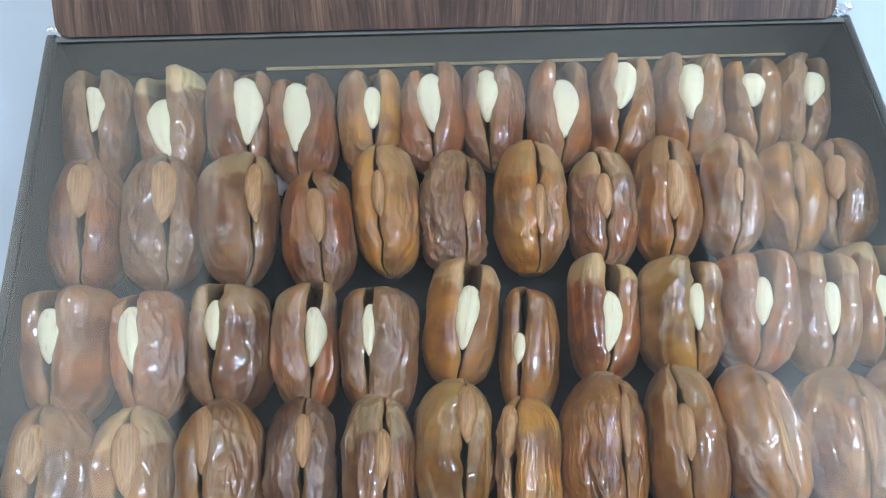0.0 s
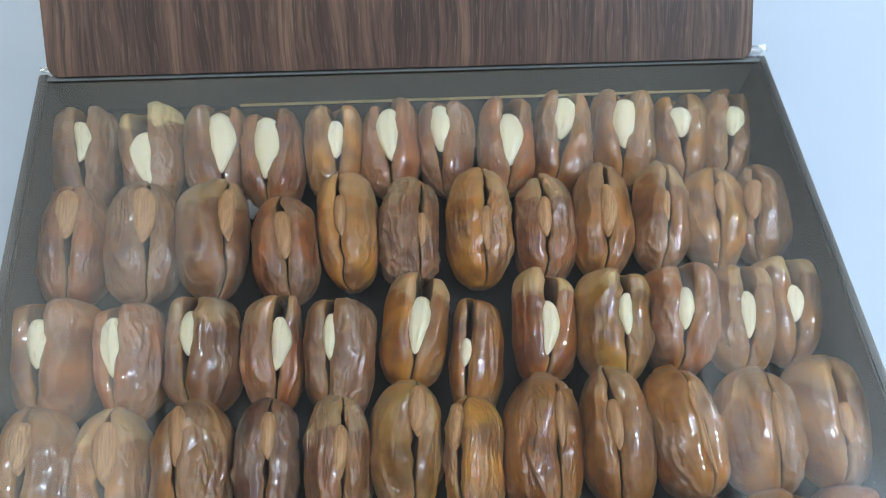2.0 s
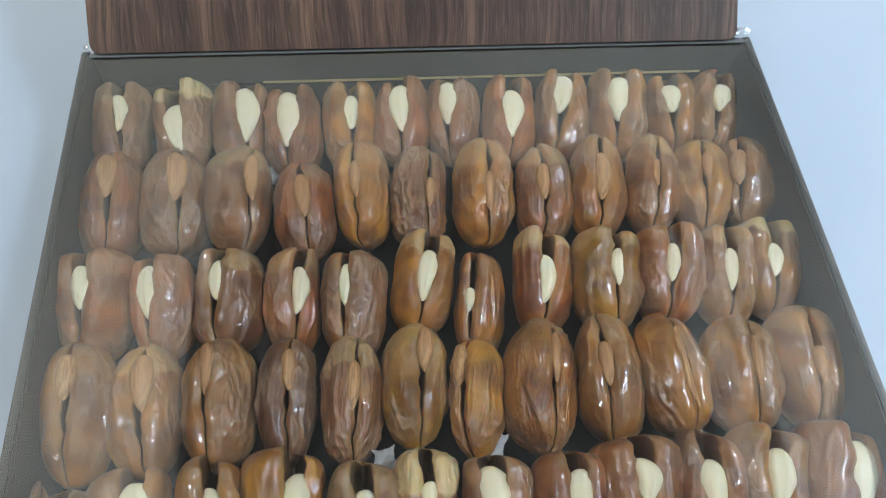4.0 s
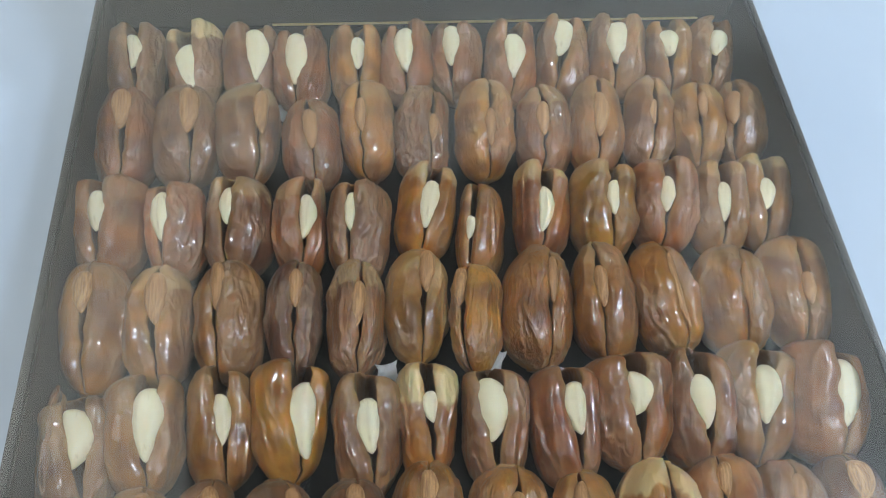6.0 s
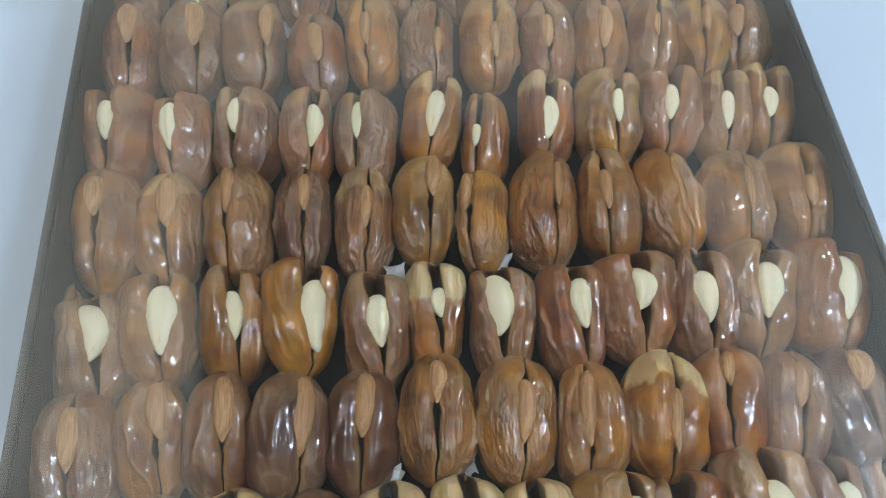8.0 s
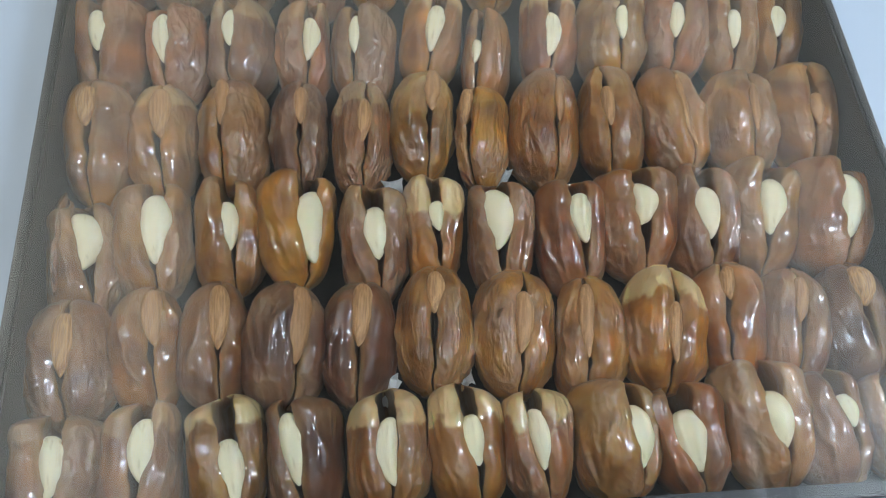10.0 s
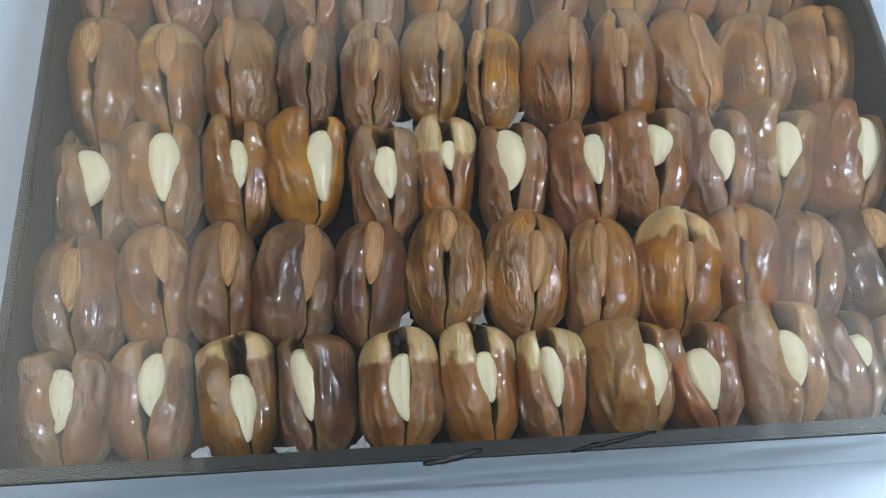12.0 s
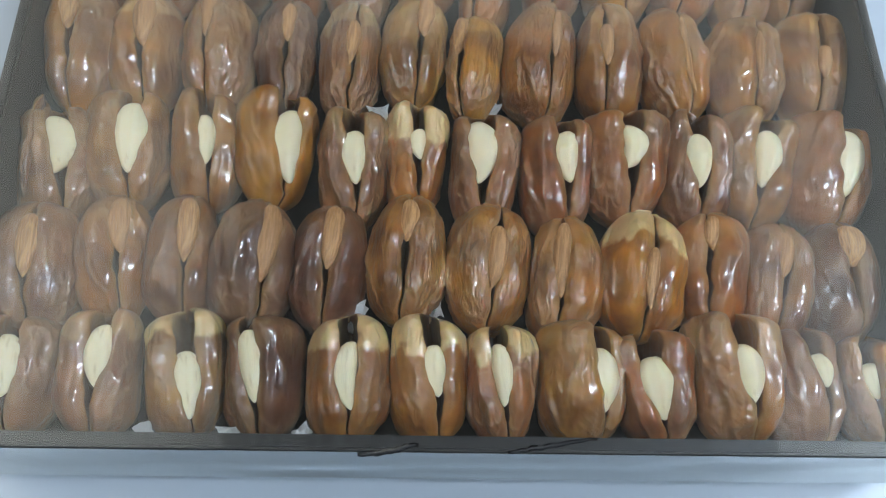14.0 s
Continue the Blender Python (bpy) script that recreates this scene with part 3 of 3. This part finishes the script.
date(3, 0.1437, 0.0427, 0.0465, 0.0249, -9.6, "white", (-0.0002, 0.0001, 0.0154, 0.0076, -0.1), "brown", 0.80, 0.8)
# row 4 from the hinge
date(4, -0.1445, -0.0075, 0.0540, 0.0287, 3.7, "brown", (-0.0017, 0.0111, 0.0171, 0.0072, -0.0), "brown", 0.20, 0.6)
date(4, -0.1189, -0.0077, 0.0516, 0.0267, 3.5, "brown", (0.0004, 0.0076, 0.0217, 0.0079, 0.7), "brown", 0.55, 1.0)
date(4, -0.0916, -0.0068, 0.0520, 0.0276, 0.5, "brown", (-0.0036, 0.0114, 0.0201, 0.0055, 1.0), "brown", 0.20, 0.9)
date(4, -0.0665, -0.0070, 0.0499, 0.0219, -0.5, "brown", (0.0018, 0.0101, 0.0160, 0.0050, -0.4), "dark", 0.10, 1.3)
date(4, -0.0421, -0.0080, 0.0508, 0.0241, -1.2, "brown", (0.0021, 0.0033, 0.0186, 0.0054, -2.7), "grey", 0.50, 1.7)
date(4, -0.0156, -0.0030, 0.0500, 0.0265, -4.3, "brown", (0.0032, 0.0113, 0.0178, 0.0063, -1.4), "olive", 0.40, 1.0)
date(4, 0.0083, -0.0100, 0.0481, 0.0202, -5.0, "brown", (-0.0071, 0.0112, 0.0168, 0.0059, -1.2), "amber", 0.30, 1.7)
date(4, 0.0345, -0.0066, 0.0534, 0.0276, -7.0, "brown", (0.0041, 0.0083, 0.0195, 0.0035, 0.6), "brown", 0.30, 1.9)
date(4, 0.0625, -0.0046, 0.0535, 0.0268, -2.2, "brown", (-0.0030, 0.0023, 0.0176, 0.0056, 1.1), "brown", 0.40, 0.9)
date(4, 0.0876, -0.0054, 0.0504, 0.0269, 4.5, "brown", (0.0028, 0.0000, 0.0325, 0.0035, -0.6), "amber", 0.20, 1.0)
date(4, 0.1169, -0.0077, 0.0488, 0.0303, -5.1, "brown", (0.0019, 0.0010, 0.0222, 0.0035, -2.1), "brown", 0.40, 1.0)
date(4, 0.1451, -0.0052, 0.0522, 0.0301, -5.3, "brown", (-0.0000, -0.0032, 0.0145, 0.0051, -2.8), "brown", 0.40, 0.9)
# row 5 from the hinge
date(5, -0.1442, -0.0608, 0.0465, 0.0277, 4.2, "white", (0.0044, 0.0064, 0.0204, 0.0104, 3.5), "grey", 0.30, 1.2)
date(5, -0.1195, -0.0526, 0.0465, 0.0283, 3.6, "white", (0.0034, 0.0017, 0.0255, 0.0111, -1.8), "brown", 0.20, 0.9)
date(5, -0.0927, -0.0516, 0.0465, 0.0256, 1.8, "white", (0.0025, 0.0022, 0.0182, 0.0065, 3.2), "brown", 0.30, 1.0)
date(5, -0.0665, -0.0505, 0.0465, 0.0285, -1.0, "white", (0.0057, -0.0013, 0.0270, 0.0107, 1.3), "amber", 0.10, 0.7)
date(5, -0.0380, -0.0577, 0.0465, 0.0249, -1.9, "white", (0.0011, 0.0029, 0.0197, 0.0093, 4.9), "grey", 0.40, 1.2)
date(5, -0.0148, -0.0527, 0.0465, 0.0229, -3.4, "white", (0.0010, 0.0038, 0.0113, 0.0056, 5.3), "brown", 0.90, 1.0)
date(5, 0.0101, -0.0564, 0.0465, 0.0245, -5.1, "white", (-0.0012, 0.0055, 0.0228, 0.0116, 5.9), "grey", 0.20, 1.1)
date(5, 0.0375, -0.0584, 0.0465, 0.0266, -4.2, "white", (0.0026, 0.0060, 0.0191, 0.0091, 4.5), "red", 0.10, 0.8)
date(5, 0.0629, -0.0531, 0.0465, 0.0319, -4.3, "white", (0.0016, 0.0046, 0.0159, 0.0094, 1.0), "red", 0.20, 1.0)
date(5, 0.0902, -0.0545, 0.0465, 0.0276, -10.2, "white", (-0.0011, 0.0017, 0.0199, 0.0101, 9.0), "grey", 0.20, 1.2)
date(5, 0.1149, -0.0532, 0.0465, 0.0277, -9.3, "white", (0.0002, 0.0017, 0.0219, 0.0104, -3.0), "brown", 0.40, 1.1)
date(5, 0.1397, -0.0545, 0.0467, 0.0324, -10.4, "white", (0.0055, 0.0026, 0.0258, 0.0112, -3.4), "red", 0.10, 0.9)
# row 6 from the hinge
date(6, -0.1430, -0.0991, 0.0465, 0.0311, 4.6, "brown", (0.0015, 0.0041, 0.0214, 0.0065, -1.6), "grey", 0.20, 1.2)
date(6, -0.1175, -0.0949, 0.0465, 0.0249, 3.3, "brown", (0.0035, 0.0092, 0.0195, 0.0068, 2.6), "brown", 0.30, 1.1)
date(6, -0.0949, -0.0938, 0.0465, 0.0245, -0.1, "brown", (0.0030, 0.0075, 0.0224, 0.0067, 1.1), "grey", 0.20, 0.9)
date(6, -0.0715, -0.0956, 0.0465, 0.0292, -2.5, "brown", (0.0070, 0.0044, 0.0267, 0.0078, -2.2), "dark", 0.20, 0.9)
date(6, -0.0441, -0.0963, 0.0465, 0.0259, -4.0, "brown", (0.0009, 0.0079, 0.0220, 0.0069, -1.5), "dark", 0.20, 1.0)
date(6, -0.0169, -0.0929, 0.0465, 0.0269, -3.5, "brown", (-0.0001, 0.0113, 0.0150, 0.0057, -0.8), "brown", 0.10, 1.6)
date(6, 0.0118, -0.0963, 0.0465, 0.0275, -5.7, "brown", (0.0017, 0.0023, 0.0216, 0.0061, -1.8), "brown", 0.20, 1.5)
date(6, 0.0385, -0.0987, 0.0465, 0.0250, -7.5, "brown", (-0.0026, 0.0045, 0.0259, 0.0054, 2.5), "brown", 0.30, 1.2)
date(6, 0.0660, -0.0976, 0.0465, 0.0315, -8.4, "brown", (0.0009, -0.0037, 0.0216, 0.0043, -1.6), "amber", 0.90, 1.2)
date(6, 0.0925, -0.0958, 0.0465, 0.0270, -5.3, "brown", (-0.0037, 0.0124, 0.0122, 0.0049, 0.8), "red", 0.30, 0.8)
date(6, 0.1131, -0.0991, 0.0465, 0.0266, -8.8, "brown", (0.0005, 0.0084, 0.0164, 0.0054, -2.6), "grey", 0.20, 1.4)
date(6, 0.1378, -0.0983, 0.0465, 0.0263, -8.3, "brown", (0.0001, 0.0118, 0.0145, 0.0094, 10.9), "dark", 0.10, 0.9)
# row 7 from the hinge
date(7, -0.1429, -0.1365, 0.0411, 0.0313, 2.1, "white", (0.0030, 0.0019, 0.0187, 0.0079, -1.3), "grey", 0.30, 1.1)
date(7, -0.1161, -0.1354, 0.0433, 0.0255, 2.5, "white", (0.0026, 0.0047, 0.0194, 0.0081, -5.0), "grey", 0.50, 0.8)
date(7, -0.0894, -0.1358, 0.0425, 0.0258, 2.9, "white", (0.0038, -0.0032, 0.0205, 0.0086, 5.9), "olive", 0.90, 0.9)
date(7, -0.0626, -0.1356, 0.0428, 0.0245, 1.9, "white", (-0.0030, 0.0030, 0.0225, 0.0078, 8.6), "dark", 0.20, 0.8)
date(7, -0.0359, -0.1356, 0.0429, 0.0272, 0.3, "white", (0.0006, 0.0001, 0.0207, 0.0074, 1.3), "brown", 0.90, 1.0)
date(7, -0.0091, -0.1350, 0.0440, 0.0255, -0.1, "white", (0.0018, 0.0019, 0.0159, 0.0074, 5.8), "brown", 0.90, 1.0)
date(7, 0.0157, -0.1365, 0.0411, 0.0239, -0.9, "white", (-0.0009, 0.0024, 0.0191, 0.0068, 7.7), "red", 0.90, 1.0)
date(7, 0.0405, -0.1363, 0.0414, 0.0284, 0.5, "white", (0.0064, 0.0004, 0.0201, 0.0104, 0.1), "olive", 0.30, 1.0)
date(7, 0.0669, -0.1374, 0.0392, 0.0272, 1.4, "white", (-0.0019, -0.0007, 0.0196, 0.0111, 8.8), "red", 0.20, 0.9)
date(7, 0.0936, -0.1346, 0.0447, 0.0305, -0.3, "white", (0.0011, 0.0013, 0.0190, 0.0099, 4.8), "brown", 0.40, 1.0)
date(7, 0.1165, -0.1370, 0.0399, 0.0250, -0.6, "white", (0.0049, 0.0062, 0.0108, 0.0077, 16.4), "grey", 0.10, 1.0)
date(7, 0.1442, -0.1377, 0.0387, 0.0251, -2.4, "white", (-0.0059, 0.0033, 0.0115, 0.0067, 12.7), "brown", 0.20, 1.0)


# ---- a squashed half date against the side wall ----
sliver = tagged(new("date_half"), "shiny squashed half date pressed against the box wall", "date")
sliver.matrix_world = pose(-0.1512, -0.0560, 0.0420, 8, 14, 2)
half_flesh = date_flesh(0.040, 0.0070, 0.024, 0.001, 0.0, 0.0008, 1.3, False, 501, sliver)
half_flesh.color = (0.25, 0.13, 0.066, 0.2)

# ---- scraps of foil ----
def scrap(x, y, z, size, turn, lean, material, seed, word):
    rnd = random.Random(seed)
    bm = bmesh.new()
    n = 6
    vs = {}
    for i in range(n):
        for j in range(n):
            u, v = i / (n - 1) - 0.5, j / (n - 1) - 0.5
            edge = 1 - 0.35 * rnd.random() * (i in (0, n - 1) or j in (0, n - 1))
            vs[i, j] = bm.verts.new((u * size[0] * edge, v * size[1] * edge, rnd.uniform(-1, 1) * 0.08 * min(size)))
    for i in range(n - 1):
        for j in range(n - 1):
            bm.faces.new((vs[i, j], vs[i + 1, j], vs[i + 1, j + 1], vs[i, j + 1]))
    bmesh.ops.solidify(bm, geom=bm.faces[:], thickness=0.0002)
    ob = part("foil_scrap", bm, material)
    ob.matrix_world = pose(x, y, z, lean, 0, turn)
    return tagged(ob, word, "foil", "foil scraps between the dates")


scrap(-0.1550, 0.1490, 0.0495, (0.0012, 0.0120), -33, 0, PAPER, 1, "narrow silver foil strip in the box corner")
for sx, sy, sz, w, h, turn in ((-0.0289, -0.0320, 0.036, 0.010, 0.010, 10), (0.0140, -0.0300, 0.037, 0.007, 0.012, -20), (-0.0765, 0.1075, 0.034, 0.010, 0.010, 30),
                               (-0.0985, -0.1545, 0.0405, 0.0066, 0.006, 25), (-0.0720, -0.1548, 0.0405, 0.0085, 0.0055, 5), (-0.0487, -0.1542, 0.0405, 0.0066, 0.005, 40),
                               (-0.0352, -0.1135, 0.036, 0.010, 0.014, -15), (-0.0072, -0.1090, 0.037, 0.006, 0.012, 15), (0.0700, -0.1190, 0.037, 0.008, 0.009, -30)):
    scrap(sx, sy, sz, (w, h), turn, 25, PAPER if w > 0.0065 else SILVER, int(1000 + sx * 5000), "crumpled white foil scrap wedged between dates")

# ---- the clear wrap over the box ----
wrap = tagged(new("clear_wrap"), "clear plastic wrap stretched over the open box", "plastic wrap")


def sheet(name, corner, ua, va, nu, nv, wave, material, label=""):
    verts, faces = [], []
    normal = ua.cross(va).normalized()
    for j in range(nv + 1):
        for i in range(nu + 1):
            p = corner + ua * (i / nu) + va * (j / nv)
            fade = min(1, 6 * min(i / nu, 1 - i / nu, j / nv, 1 - j / nv))
            verts.append(tuple(p + normal * wave * fade * noise.noise(Vector((p.x * 22, p.y * 9, p.z * 60)))))
    for j in range(nv):
        for i in range(nu):
            a = j * (nu + 1) + i
            faces.append((a, a + 1, a + nu + 2, a + nu + 1))
    return grid_part(name, verts, faces, material, wrap, label)


top_sheet = sheet("top_sheet", Vector((-BX, -BY, BH + 0.0006)), Vector((2 * BX, 0, 0)), Vector((0, 2 * BY, 0)), 48, 48, 0.0004, FILM)
for v in top_sheet.data.vertices:
    v.co.x *= (0.1588 + v.co.y * 0.0201) / BX
sheet("front_skirt", Vector((-0.1610, -BY - 0.0007, 0.002)), Vector((0.3220, 0, 0)), Vector((0, 0, BH - 0.001)), 90, 14, 0.0007, SKIRT)


def strip(name, points, wide, thick, material, label):
    """A narrow crumpled strip that follows a short line, with a turned-up edge."""
    bm = bmesh.new()
    rows = []
    n = 14
    for i in range(n + 1):
        f = i / n * (len(points) - 1)
        k = min(int(f), len(points) - 2)
        p = Vector(points[k]).lerp(Vector(points[k + 1]), f - k)
        w = wide * (0.25 + 0.75 * math.sin(math.pi * (0.12 + 0.76 * i / n)))
        jag = noise.noise(Vector((i * 0.9, wide * 900, 3))) * wide * 0.5
        rows.append([bm.verts.new(p + Vector((0, -w / 2 + jag, 0))), bm.verts.new(p + Vector((0, jag * 0.5, w * 0.2))), bm.verts.new(p + Vector((0, w / 2 + jag, 0.0003)))])
    for a, b in zip(rows, rows[1:]):
        for k in range(2):
            bm.faces.new((a[k], b[k], b[k + 1], a[k + 1]))
    bmesh.ops.solidify(bm, geom=bm.faces[:], thickness=thick)
    return part(name, bm, material, wrap, label, True)


# torn tape ends on the front rim, and the gathered wrap at the hinge corners
strip("tape_end", [(-0.0300, -0.1642, 0.0610), (-0.0200, -0.1632, 0.0628), (-0.0125, -0.1612, 0.0632)], 0.0018, 0.0001, TAPE, "torn black tape end")
strip("tape_end", [(0.0135, -0.1634, 0.0630), (0.0230, -0.1618, 0.0632), (0.0400, -0.1590, 0.0632)], 0.0014, 0.0001, TAPE, "torn black tape end")


def gathered(at, size, seed):
    bm = bmesh.new()
    bmesh.ops.create_icosphere(bm, subdivisions=4, radius=1.0)
    for v in bm.verts:
        d = 1 + 0.40 * noise.noise(v.co * 2.3 + Vector((seed, 0, 0))) - 0.5 * abs(noise.noise(v.co * 5 + Vector((0, seed, 0))))
        v.co = Vector((v.co.x * size[0] * d, v.co.y * size[1] * d, v.co.z * size[2] * d)) + Vector(at)
    return part("gathered_corner", bm, GATHER, wrap, "crumpled whitish plastic at the corner", True)


gathered((0.1580, 0.1630, 0.0650), (0.0042, 0.0020, 0.0022), 3)
gathered((0.1535, 0.1618, 0.0645), (0.0034, 0.0013, 0.0012), 8)
gathered((-0.1590, 0.1630, 0.0640), (0.0026, 0.0014, 0.0010), 5)

hem = bmesh.new()
box_bm((0.3160, 0.0024, 0.0004), (0, 0.1583, 0.0631), bm=hem)
part("hem", hem, HEM, wrap, "doubled greyish hem of the wrap")
